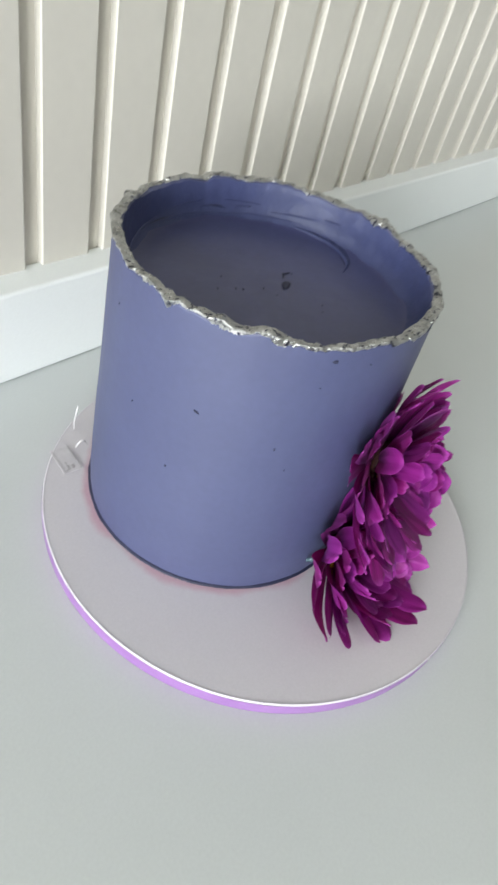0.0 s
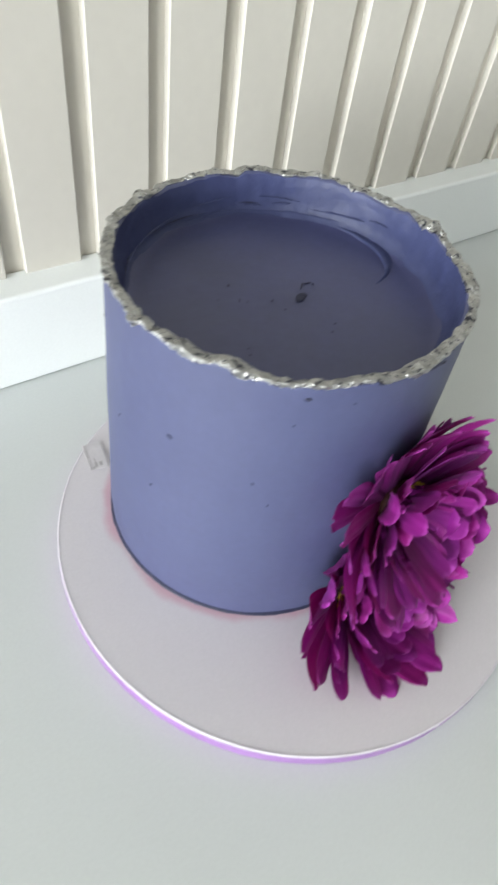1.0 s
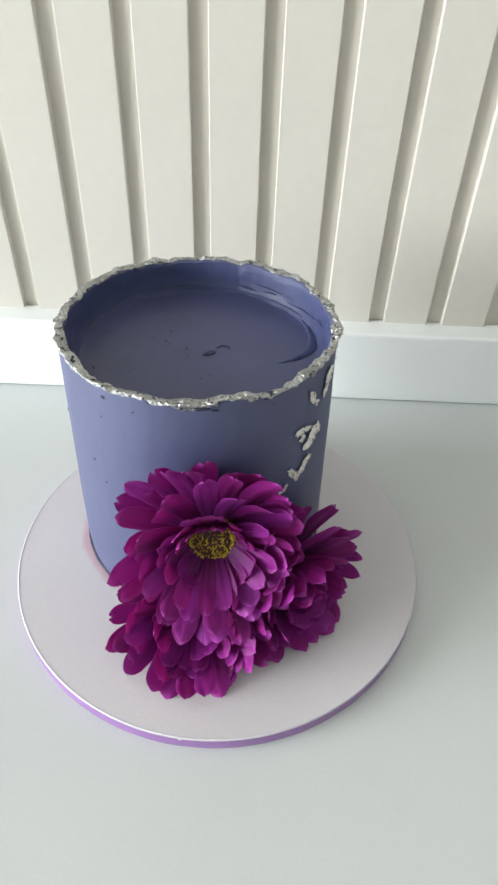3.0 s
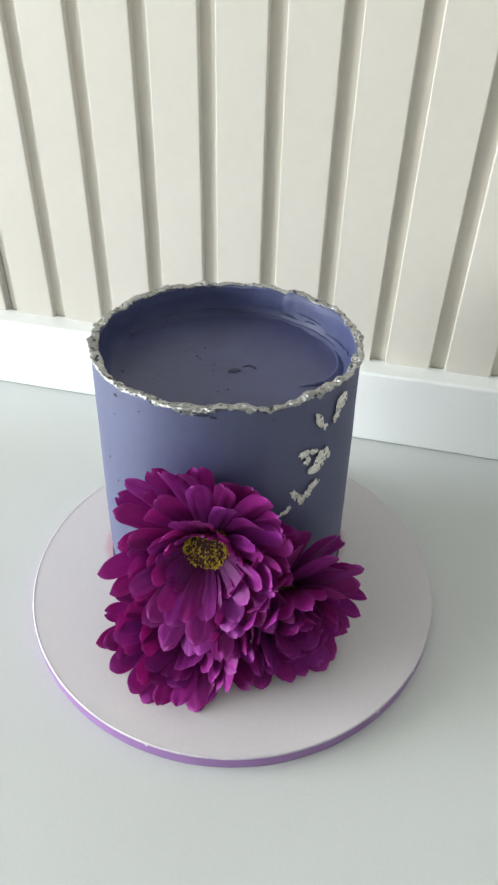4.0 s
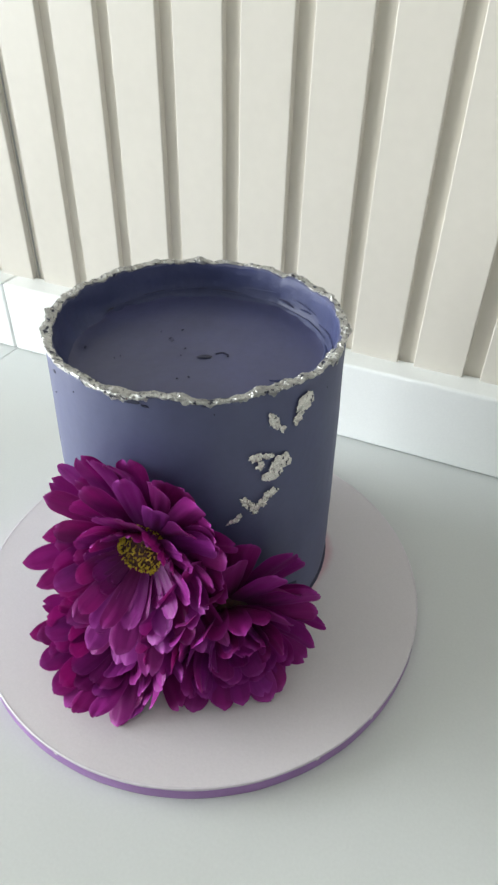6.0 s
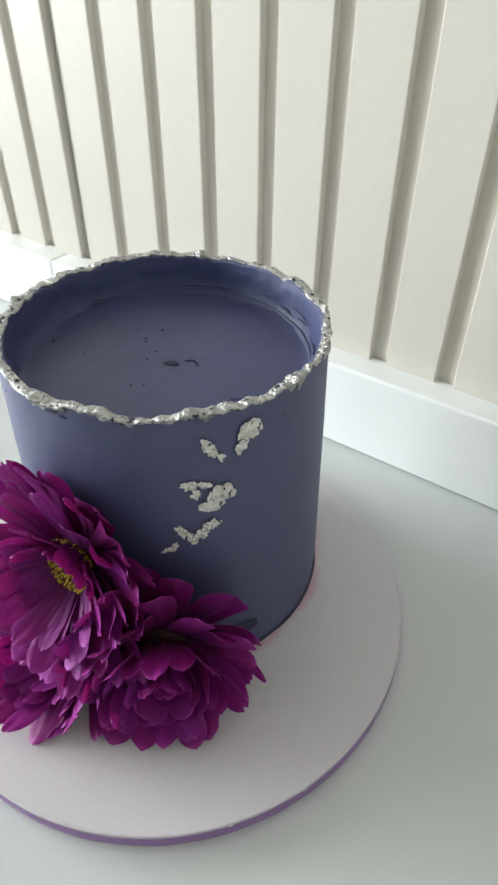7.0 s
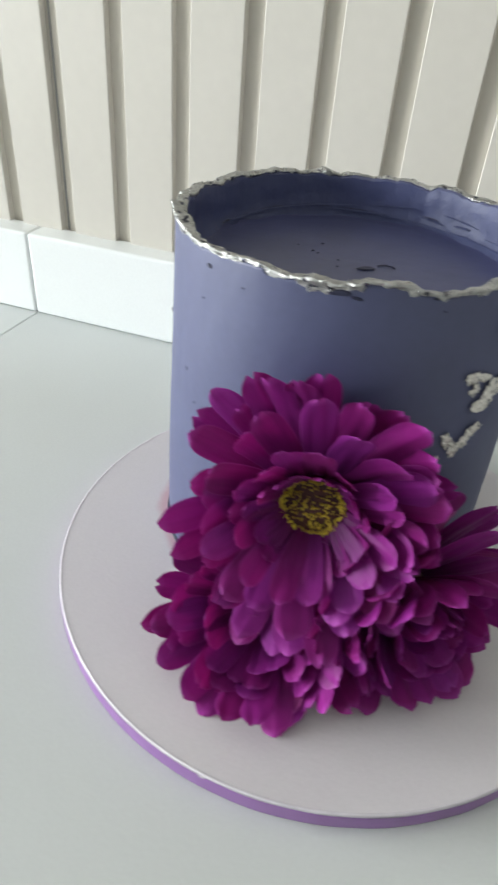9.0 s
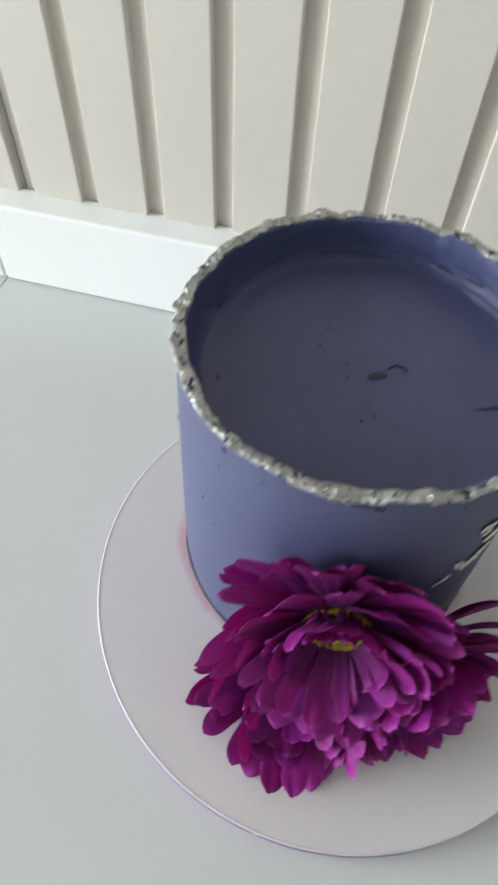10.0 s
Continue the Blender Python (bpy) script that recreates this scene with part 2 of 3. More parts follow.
wall_north = structure("wall_north", boxes_mesh("wall_north", [(WIN_X - 0.1, WALL_Y + GROOVE_D, FLOOR_Z, EAST + 0.1, WALL_Y + 0.15, CEIL_Z)], PANEL_GROOVE), "cream wall clad in upright grooved boards", "wall")


def panel_mesh():
    """One upright board: a sharp right edge, a rounded left shoulder."""
    prof = [(GROOVE_W - 0.0005, GROOVE_D + 0.001), (GROOVE_W, GROOVE_D - 0.001)]
    for i in range(5):
        a = math.pi / 2 * i / 4
        prof.append((GROOVE_W + 0.0007 - 0.0007 * math.cos(a), 0.0008 - 0.0008 * math.sin(a)))
    prof += [(PITCH - 0.0012, 0.0), (PITCH - 0.0004, 0.0003), (PITCH, 0.0012), (PITCH, GROOVE_D + 0.001)]
    n = len(prof)
    verts = [(x, y, z) for z in (UP_Z - 0.001, CEIL_Z) for x, y in prof]
    faces = [(i, i + 1, n + i + 1, n + i) for i in range(n - 1)]
    faces += [tuple(range(n))[::-1], tuple(range(n, 2 * n))]
    return mesh_from("panel", verts, faces, WHITE_PANEL, False)


board_panel = panel_mesh()
for k in range(-100, 31):
    part("panel", board_panel, wall_north, m=pose(GROOVE_X + k * PITCH, WALL_Y + random.uniform(-0.0004, 0.0004), 0))
part("seam", boxes_mesh("seam", [(GROOVE_X - 5 * PITCH + 0.0035, WALL_Y + GROOVE_D - 0.0012, UP_Z, GROOVE_X - 5 * PITCH + 0.0052, WALL_Y + GROOVE_D + 0.001, CEIL_Z)], SEAM), wall_north, "grey joint between two panel sheets")

GAP = 0.0003
for x0, x1 in ((WIN_X, JOINT_X - GAP), (JOINT_X + GAP, EAST)):
    structure("worktop", box_mesh("worktop", x0, -0.42, -0.04, x1, UP_Y + 0.01, 0.0, WORKTOP, 0.0006, 1), "smooth white worktop with a soft sheen", "worktop")
    structure("upstand", box_mesh("upstand", x0, UP_Y, 0.0005, x1, WALL_Y + GROOVE_D, UP_Z, UPSTAND, 0.003, 3), "glossy white upstand along the worktop's back", "upstand")
structure("cupboard_front", boxes_mesh("cupboard_front", [(WIN_X, -0.4, FLOOR_Z, EAST, -0.38, -0.041)], PLASTER), "plain pale cupboard front under the worktop", "cupboard")

# ---- cake board ----
BX, BY, BR, BT = 0.017, -0.0354, 0.1726, 0.012
cake_board = tagged(new("cake_board"), "round pale lilac cake board with ribbon on the worktop", "cake board")
cake_board.matrix_basis = pose(BX, BY, 0)
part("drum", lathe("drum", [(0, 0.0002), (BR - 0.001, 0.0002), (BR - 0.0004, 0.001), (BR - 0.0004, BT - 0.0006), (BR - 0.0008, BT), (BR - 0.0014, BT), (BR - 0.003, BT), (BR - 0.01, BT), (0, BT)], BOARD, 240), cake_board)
# Pale ring added for the bright line where the board's rounding catches light.
part("edge", lathe("edge", [(BR - 0.0003, BT - 0.003), (BR + 0.0003, BT - 0.002), (BR + 0.0004, BT - 0.0006), (BR, BT + 0.0001), (BR - 0.0006, BT + 0.00028), (BR - 0.0014, BT - 0.0001)], PALE_EDGE, 240), cake_board, "thin pale ring for the highlight on the rounded edge")


def ribbon_mesh():
    verts, faces, n = [], [], 360
    for i in range(n + 9):
        a = 2 * math.pi * i / n + 1.2
        lift = 0.0005 + (0.0006 if i > n - 3 else 0.0) + 0.00025 * noise.noise((math.cos(a) * 9, math.sin(a) * 9, 0.0))
        top = BT - 0.0015 + 0.0005 * noise.noise((math.cos(a) * 14, math.sin(a) * 14, 4.0))
        for z in (0.0003, 0.003, 0.006, top):
            r = BR + lift + (0.0002 if 0.001 < z < 0.008 else 0)
            verts.append((r * math.cos(a), r * math.sin(a), z))
        if i:
            o = 4 * i
            faces += [(o - 4 + k, o + k, o + k + 1, o - 3 + k) for k in range(3)]
    return mesh_from("ribbon", verts, faces, RIBBON)


part("ribbon", ribbon_mesh(), cake_board, "lilac satin ribbon")
nick = box_mesh("nick", -0.0014, -0.0006, -0.0009, 0.0014, 0.0006, 0.0009, PALE_EDGE, 0.0004)
for x, y in ((0.153, -0.142), (0.174, -0.1), (0.0008, -0.207)):
    a = math.degrees(math.atan2(y - BY, x - BX))
    part("glue_blob", nick, cake_board, "tiny white glue spot", pose((BR + 0.0004) * math.cos(radians(a)), (BR + 0.0004) * math.sin(radians(a)), BT - 0.0014, 0, 0, a + 90 + random.uniform(-8, 8)))

# a label stuck on the board, its print unreadable
sticker = tagged(new("sticker", box_mesh("sticker", -0.0135, -0.008, 0, 0.0135, 0.008, 0.0003, LABEL, 0.0001, 1)), "small pale sticker with grey print on the board", "sticker")
sticker.matrix_basis = pose(-0.0868, 0.0872, BT + 0.0004, 0, 0, 80)
for x0, y0, x1, y1 in ((-0.0128, 0.0064, 0.0128, 0.0069), (-0.0128, 0.0052, 0.0128, 0.0056), (-0.0128, -0.0069, 0.0128, -0.0064), (-0.011, 0.001, -0.006, 0.003), (-0.0105, -0.003, -0.0065, -0.0005), (-0.005, 0.0015, -0.002, 0.0026), (-0.012, 0.0035, -0.01, 0.0046)):
    part("print_bar", boxes_mesh("print_bar", [(x0, y0, 0.0003, x1, y1, 0.0004)], INK), sticker)


def film_curl(points, width):
    """A narrow strip of clear film, bent along the points."""
    verts, faces = [], []
    for i, p in enumerate(points):
        verts += [(p[0], p[1] - width / 2, p[2]), (p[0] + 0.0006, p[1] + width / 2, p[2] + 0.0004)]
        if i:
            faces.append((2 * i - 2, 2 * i, 2 * i + 1, 2 * i - 1))
    return mesh_from("film_scrap", verts, faces, FILM)


for pts, w in ((((-0.062, 0.112, 0.0125), (-0.0605, 0.114, 0.019), (-0.0585, 0.1145, 0.027), (-0.0575, 0.1135, 0.034)), 0.0018), (((-0.073, 0.094, 0.0125), (-0.0715, 0.0935, 0.0165), (-0.0685, 0.0925, 0.019), (-0.066, 0.091, 0.0175), (-0.0648, 0.09, 0.0135)), 0.0016)):
    tagged(new("film_scrap", film_curl(pts, w)), "curled scrap of clear film on the cake board", "film scrap", "film scraps")

# ---- cake ----
RIM, FOOT, TOP_R, DISH_Z = 0.2197, 0.1046, 0.1, 0.194
cake = tagged(new("cake"), "round lavender cake, sunken top and ragged silver-leaf rim", "cake")
cake.matrix_basis = pose(0, 0, 0)


def side_radius(z):
    return FOOT + (TOP_R - FOOT) * (z - BT) / (RIM - BT)


def rim_height(a):
    c, s = math.cos(a), math.sin(a)
    return RIM - 0.0004 + 0.0024 * noise.noise((c * 2.2, s * 2.2, 7.0)) + 0.0024 * noise.noise((c * 6, s * 6, 2.0)) + 0.0013 * noise.noise((c * 17, s * 17, 1.0))


def body_mesh():
    """The coated side, over the rim and down to the sunken top."""
    n, verts, faces, rows = 300, [], [], 34
    for i in range(n):
        a = 2 * math.pi * i / n
        c, s = math.cos(a), math.sin(a)
        h = rim_height(a)
        for k in range(rows):
            if k < 22:
                z = BT + 0.0006 + (h - 0.002 - BT) * (1 - (1 - k / 21) ** 1.7)
                r = side_radius(z) + 0.0005 * noise.noise((c * 3, s * 3, z * 18)) + 0.00018 * noise.noise((c * 14, s * 14, z * 60))
                if k == 0:
                    r -= 0.0012
            elif k < 26:
                f = (k - 21) / 4
                r, z = 0.0998 - 0.005 * f, h - 0.0014 + 0.0014 * math.sin(math.pi * f)
            else:
                f = (k - 25) / 8
                sag = f * f * (3 - 2 * f)
                rag = noise.noise((c * 5, s * 5, f * 3 + 9)) * 0.0012 + noise.noise((c * 16, s * 16, f * 5)) * 0.0005
                r = 0.0948 - 0.0034 * f - (0.0045 * max(0.0, f - 0.72) / 0.28) + rag * (0.3 + f)
                z = h - 0.0014 + (DISH_Z - h + 0.0012) * min(1.0, f * 1.08) * (0.5 + 0.5 * sag)
            verts.append((r * c, r * s, z))
    for i in range(n):
        j = (i + 1) % n
        faces += [(i * rows + k, j * rows + k, j * rows + k + 1, i * rows + k + 1) for k in range(rows - 1)]
    outer = [f for i, f in enumerate(faces) if i % (rows - 1) < 25]
    inner = [f for i, f in enumerate(faces) if i % (rows - 1) >= 25]
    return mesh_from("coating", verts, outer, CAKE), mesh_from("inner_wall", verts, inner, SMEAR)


coating, inner_wall = body_mesh()
part("coating", coating, cake, "smooth lavender coating")
part("inner_wall", inner_wall, cake, "scraped deep blue inner coating")


def foot_shade_mesh():
    """A thin dark strip for the shaded gap where the coating meets the board, uneven along its length."""
    verts, faces, n = [], [], 320
    for i in range(n):
        a = 2 * math.pi * i / n
        c, s = math.cos(a), math.sin(a)
        t = 0.0003 + 0.0004 * noise.noise((c * 6, s * 6, 3.0)) + 0.0003 * noise.noise((c * 25, s * 25, 8.0))
        for dr, z in ((-0.0015, 0.0014), (0.0001, 0.0012), (0.0003 + 0.4 * t, 0.0006 + t * 0.5), (0.0004 + t, 0.0002)):
            verts.append(((FOOT + dr) * c, (FOOT + dr) * s, BT + z))
        j = (i + 1) % n
        faces += [(4 * i + k, 4 * j + k, 4 * j + k + 1, 4 * i + k + 1) for k in range(3)]
    return mesh_from("foot_shade_line", verts, faces, MARK_SHADE)


# Contact shade at the foot, built as a dark strip.
part("foot_shade_line", foot_shade_mesh(), cake, "dark blue line for the shaded gap round the cake's foot")


def dish_mesh():
    verts, faces, n, rings = [(0, 0, DISH_Z + 0.0005)], [], 160, 22
    for k in range(1, rings + 1):
        r = 0.0925 * k / rings
        for i in range(n):
            a = 2 * math.pi * i / n
            x, y = r * math.cos(a), r * math.sin(a)
            z = DISH_Z + 0.0004 * noise.noise((x * 30, y * 30, 3)) + 0.0002 * noise.noise((x * 110, y * 110, 5)) + 0.0026 * max(0.0, (r - 0.083) / 0.0095) ** 2
            verts.append((x, y, z))
    for i in range(n):
        j = (i + 1) % n
        faces.append((0, 1 + i, 1 + j))
        for k in range(rings - 1):
            o = 1 + k * n
            faces.append((o + i, o + n + i, o + n + j, o + j))
    return mesh_from("sunken_top", verts, faces, DISH)


part("sunken_top", dish_mesh(), cake, "flat sunken lavender top with scrape marks")


def smear_mesh(a0, a1, r0, r1, z0, z1, thick, seed, mat=SMEAR):
    """A ridge of coating dragged along the foot of the inner wall."""
    verts, faces, n = [], [], 26
    for i in range(n + 1):
        f = i / n
        a = radians(a0 + (a1 - a0) * f)
        t = thick * math.sin(math.pi * f) ** 0.6 * (0.75 + 0.6 * noise.noise((f * 7, seed, 0)))
        r = r0 + (r1 - r0) * f + 0.0007 * noise.noise((f * 9, seed, 3))
        z = z0 + (z1 - z0) * f
        for du, dz in ((-1.0, -0.3), (-0.45, 0.55), (0.1, 0.9), (0.7, 0.5), (1.0, -0.3)):
            verts.append(((r + du * t) * math.cos(a), (r + du * t) * math.sin(a), z + dz * t * 0.8))
        if i:
            o = 5 * i
            faces += [(o - 5 + k, o + k, o + k + 1, o - 4 + k) for k in range(4)]
    return mesh_from("smear", verts, faces, mat)


def lip_mesh(points, thick):
    """The torn edge of the inner coating where it curls over the sunken top."""
    verts, faces, n = [], [], 40
    for i in range(n + 1):
        f = i / n * (len(points) - 1)
        k = min(int(f), len(points) - 2)
        g = f - k
        a = radians(points[k][0] * (1 - g) + points[k + 1][0] * g)
        r = points[k][1] * (1 - g) + points[k + 1][1] * g + 0.0005 * noise.noise((i * 0.35, 2.0, 1.0))
        t = thick * (0.8 + 0.4 * noise.noise((i * 0.3, 5.0, 0.0))) * min(1.0, (n - i) / 8 + 0.15)
        taper = min(1.0, (n - i) / 16)
        for dr, z in ((-0.0002, -0.0002), (-0.0004, t), (0.0012 * taper, t * 1.25), (0.005 * taper, t * 1.1), (0.009 * taper, t * 0.6 - 0.0006)):
            verts.append((min(r + dr, 0.0925) * math.cos(a), min(r + dr, 0.0925) * math.sin(a), DISH_Z + 0.0005 + z))
        if i:
            o = 5 * i
            faces += [(o - 5 + q, o + q, o + q + 1, o - 4 + q) for q in range(4)]
    return mesh_from("lip", verts, faces, SMEAR)


part("lip", lip_mesh(((62, 0.0915), (45, 0.0905), (34, 0.0895), (22, 0.087), (12, 0.084), (4, 0.0795), (-3, 0.0745), (-9, 0.0675), (-13, 0.0605)), 0.0014), cake, "curled edge of the inner coating")
for q in ((62, 118, 0.0885, 0.09, 0.1975, 0.199, 0.0009), (30, 75, 0.0893, 0.0885, 0.1985, 0.1965, 0.0012), (100, 150, 0.0905, 0.089, 0.202, 0.199, 0.0008), (48, 66, 0.0915, 0.0915, 0.2045, 0.206, 0.0009), (76, 96, 0.0918, 0.0912, 0.2055, 0.203, 0.0007), (20, 44, 0.0915, 0.0905, 0.204, 0.201, 0.001), (140, 172, 0.0895, 0.0885, 0.1985, 0.197, 0.0008)):
    part("smear", smear_mesh(*q, q[0] * 0.37), cake)
for q in ((52, 60, 0.0912, 0.0908, 0.2025, 0.2015, 0.0016), (64, 76, 0.0905, 0.0912, 0.2, 0.2015, 0.0014), (86, 99, 0.0895, 0.089, 0.197, 0.1968, 0.0012), (10, 19, 0.0915, 0.091, 0.2075, 0.2065, 0.0012)):
    part("smear", smear_mesh(*q, q[0] * 0.71 + 3), cake)
for q in ((94, 110, 0.0896, 0.0899, 0.1992, 0.1999, 0.0006), (66, 74, 0.0902, 0.0904, 0.2018, 0.2025, 0.0006), (112, 121, 0.0899, 0.0903, 0.2, 0.2008, 0.0005), (133, 146, 0.0902, 0.0898, 0.2005, 0.2, 0.0005), (163, 169, 0.089, 0.0888, 0.198, 0.1975, 0.0011)):
    part("scrape", smear_mesh(*q, q[0] * 0.53 + 7, MARK_SHADE), cake, "dark scrape in the inner coating")


def pit_shade_mesh(seed):
    """A small dark patch, ragged round its rim: pits in the coating, and painted shade."""
    verts, faces = [(0, 0, 0.00005)], []
    for k, (r, z) in enumerate(((0.6, 0.0001), (1.0, 0.00035), (1.25, -0.0001))):
        for i in range(12):
            a = 2 * math.pi * i / 12
            q = r * (1 + 0.35 * noise.noise((math.cos(a) * 1.5, math.sin(a) * 1.5, seed)))
            verts.append((q * math.cos(a), q * math.sin(a), z))
    for i in range(12):
        j = (i + 1) % 12
        faces.append((0, 1 + i, 1 + j))
        for k in range(2):
            o = 1 + 12 * k
            faces.append((o + i, o + 12 + i, o + 12 + j, o + j))
    return mesh_from("pit_shade_mark", verts, faces, MARK_SHADE)


PIT_SHADE_MARKS = [pit_shade_mesh(s * 3.7) for s in range(4)]


def on_side(deg, z, spin=0.0, sx=1.0, sy=1.0, out=0.0):
    """A place on the cake's side: local x along the side, y up, z outwards."""
    a = radians(deg)
    r = side_radius(z) + out
    m = Matrix(((-math.sin(a), 0, math.cos(a), r * math.cos(a)), (math.cos(a), 0, math.sin(a), r * math.sin(a)), (0, 1, 0, z), (0, 0, 0, 1)))
    return m @ pose(0, 0, 0, 0, 0, spin) @ Matrix.Diagonal((sx, sy, 1, 1))


# Pits; the broad low dent and last three leaf shadows are shade in colour.
for k, (deg, z, sx, sy, spin) in enumerate(((-122, 0.2108, 0.0022, 0.0011, -10), (161.7, 0.1912, 0.0009, 0.0012, 0), (-132, 0.1485, 0.0009, 0.0019, 8), (176.3, 0.1408, 0.0008, 0.001, 0), (-165.7, 0.1111, 0.0011, 0.0009, 0), (-159, 0.1608, 0.0022, 0.0007, -25), (-126.4, 0.1325, 0.0007, 0.001, 0), (-124.1, 0.1939, 0.0006, 0.0006, 0), (-109.1, 0.2076, 0.0008, 0.0006, 0), (-57.3, 0.211, 0.0008, 0.0006, 0), (-26.1, 0.0383, 0.0115, 0.0088, 0), (-10.5, 0.2033, 0.0007, 0.0006, 0), (-83.5, 0.2162, 0.0065, 0.0013, 4), (-79.5, 0.2148, 0.003, 0.0009, -12), (-59, 0.217, 0.005, 0.0008, 3))):
    part("pit_shade_mark", PIT_SHADE_MARKS[k % 4], cake, m=on_side(deg, z, spin, sx * (0.7 if sx > 0.0015 else 0.55), sy * (0.75 if sx > 0.0015 else 0.55), 0.0003))
for k, (x, y, sx, sy, spin) in enumerate(((0.0078, -0.005, 0.0062, 0.0026, 28), (0.0145, 0.0035, 0.0042, 0.0006, 42), (0.0192, 0.0042, 0.0028, 0.0005, -5), (0.0216, 0.002, 0.0015, 0.0008, 30), (-0.0097, -0.0008, 0.0013, 0.0008, 40), (-0.0079, -0.0107, 0.0009, 0.0009, 0), (0.01, -0.033, 0.0014, 0.0006, 20), (0.004, -0.038, 0.0012, 0.0006, 20), (-0.0264, 0.0075, 0.0024, 0.0005, 60), (-0.0245, 0.022, 0.0018, 0.0009, 40), (-0.0372, 0.0128, 0.0016, 0.0004, 70), (-0.0449, -0.029, 0.0008, 0.0006, 0), (-0.0468, -0.0335, 0.0007, 0.0006, 0), (-0.073, -0.03, 0.003, 0.0014, 110), (-0.023, 0.0045, 0.0018, 0.0004, 65))):
    part("pit_shade_mark", PIT_SHADE_MARKS[k % 4], cake, m=pose(x, y, DISH_Z + 0.0006, 0, 0, spin) @ Matrix.Diagonal((sx * (0.75 if k < 3 else 0.5), sy * (0.75 if k < 3 else 0.5), 1, 1)))


LUMPS = ((115, 2.6, 1.0), (185, 3.0, 0.8), (202, 3.5, 0.7), (219, 3.0, 0.5), (270, 4.0, 0.9), (293, 2.6, 0.4), (355, 5.0, 0.8), (16, 4.0, 0.5), (52, 4.0, 0.6), (75, 5.0, 0.35), (138, 6.0, 0.35), (318, 4.0, 0.3))


def lump(deg):
    """How thickly the leaf is crumpled at this bearing."""
    return sum(q * math.exp(-(((deg - d + 180) % 360 - 180) / w) ** 2) for d, w, q in LUMPS)


def rim_leaf_mesh():
    """Crumpled metal leaf laid over the rim: a thin uneven sheet with sharp folds, torn borders and thicker lumps."""
    n, rows, verts, faces = 900, 13, [], []
    rng = random.Random(41)
    for i in range(n):
        a0 = 2 * math.pi * i / n
        c, s = math.cos(a0), math.sin(a0)
        h = rim_height(a0)
        fat = lump(math.degrees(a0)) + 0.5 * max(0.0, noise.noise((c * 9, s * 9, 17.0)) - 0.1)
        outer = 0.0009 + 0.0042 * fat + 0.003 * max(-0.4, noise.noise((c * 7, s * 7, 21.0))) + 0.0022 * noise.noise((c * 26, s * 26, 3.0)) + rng.uniform(-0.0006, 0.0006)
        inner = 0.0012 + 0.0045 * max(0.0, noise.noise((c * 4, s * 4, 31.0))) + 0.0022 * noise.noise((c * 22, s * 22, 13.0)) + 0.0012 * noise.noise((c * 60, s * 60, 1.0)) + rng.uniform(-0.0005, 0.0005)
        outer, inner = max(0.0007, outer), max(0.0003, inner)
        wid = max(0.0024, 0.0046 + 0.0034 * noise.noise((c * 3, s * 3, 71.0)) + 0.0016 * noise.noise((c * 15, s * 15, 33.0)) + 0.0014 * fat - 0.0008 * s)
        inner = max(0.0003, inner * min(1.0, max(0.0, (wid - 0.0045) / 0.001)))
        flare = 0.0004 + 0.0026 * fat + 0.0018 * noise.noise((c * 14, s * 14, 41.0)) + 0.0012 * noise.noise((c * 45, s * 45, 5.0))
        for k in range(rows):
            f = k / (rows - 1)
            a = a0 + rng.uniform(-0.3, 0.3) * 2 * math.pi / n
            if f < 0.3:
                g = f / 0.3
                r, z = side_radius(h) + 0.0005 + max(0.0, flare) * g ** 1.5, h - outer * (1 - g)
            elif f < 0.75:
                g = (f - 0.3) / 0.45
                r, z = 0.1005 + max(0.0, flare) * (1 - g) - wid * g, h + 0.0005 + 0.0004 * math.sin(math.pi * g) - 0.0006 * g
            else:
                g = (f - 0.75) / 0.25
                r, z = max(0.0943, 0.1003 - wid) - 0.0004 * math.sin(math.pi * g), h - inner * g
            edge = math.sin(math.pi * min(1.0, f * 1.02)) ** 0.7
            q = (r * c * 190, r * s * 190, z * 190)
            near = noise.voronoi((r * c * 300, r * s * 300, z * 300))[0]
            crumple = near[1] - near[0]
            calm = 0.3 + 0.9 * max(0.0, min(1.0, 0.5 + 1.6 * noise.noise((c * 11, s * 11, f * 2 + 60.0))))
            push = (0.0008 * noise.noise(q) - 0.0008 * (crumple - 0.4)) * calm * (0.3 + 0.7 * edge)
            ridge = (0.0007 * noise.noise((q[1] + 9, q[2], q[0])) - 0.0011 * (crumple - 0.35)) * calm
            up = ridge * edge + 0.0024 * fat * edge * (0.6 + 0.9 * noise.noise((q[0] * 0.7, q[1] * 0.7, 6.0)))
            side = 1 if f < 0.5 else -0.5
            verts.append(((r + side * push) * math.cos(a), (r + side * push) * math.sin(a), z + up))
    for i in range(n):
        j = (i + 1) % n
        for k in range(rows - 1):
            p, q, u, v = i * rows + k, j * rows + k, j * rows + k + 1, i * rows + k + 1
            faces += [(p, q, u), (p, u, v)] if (i + k) % 2 else [(p, q, v), (q, u, v)]
    return mesh_from("rim_leaf", verts, faces, SILVER, False)


part("rim_leaf", rim_leaf_mesh(), cake, "crumpled silver leaf round the rim")


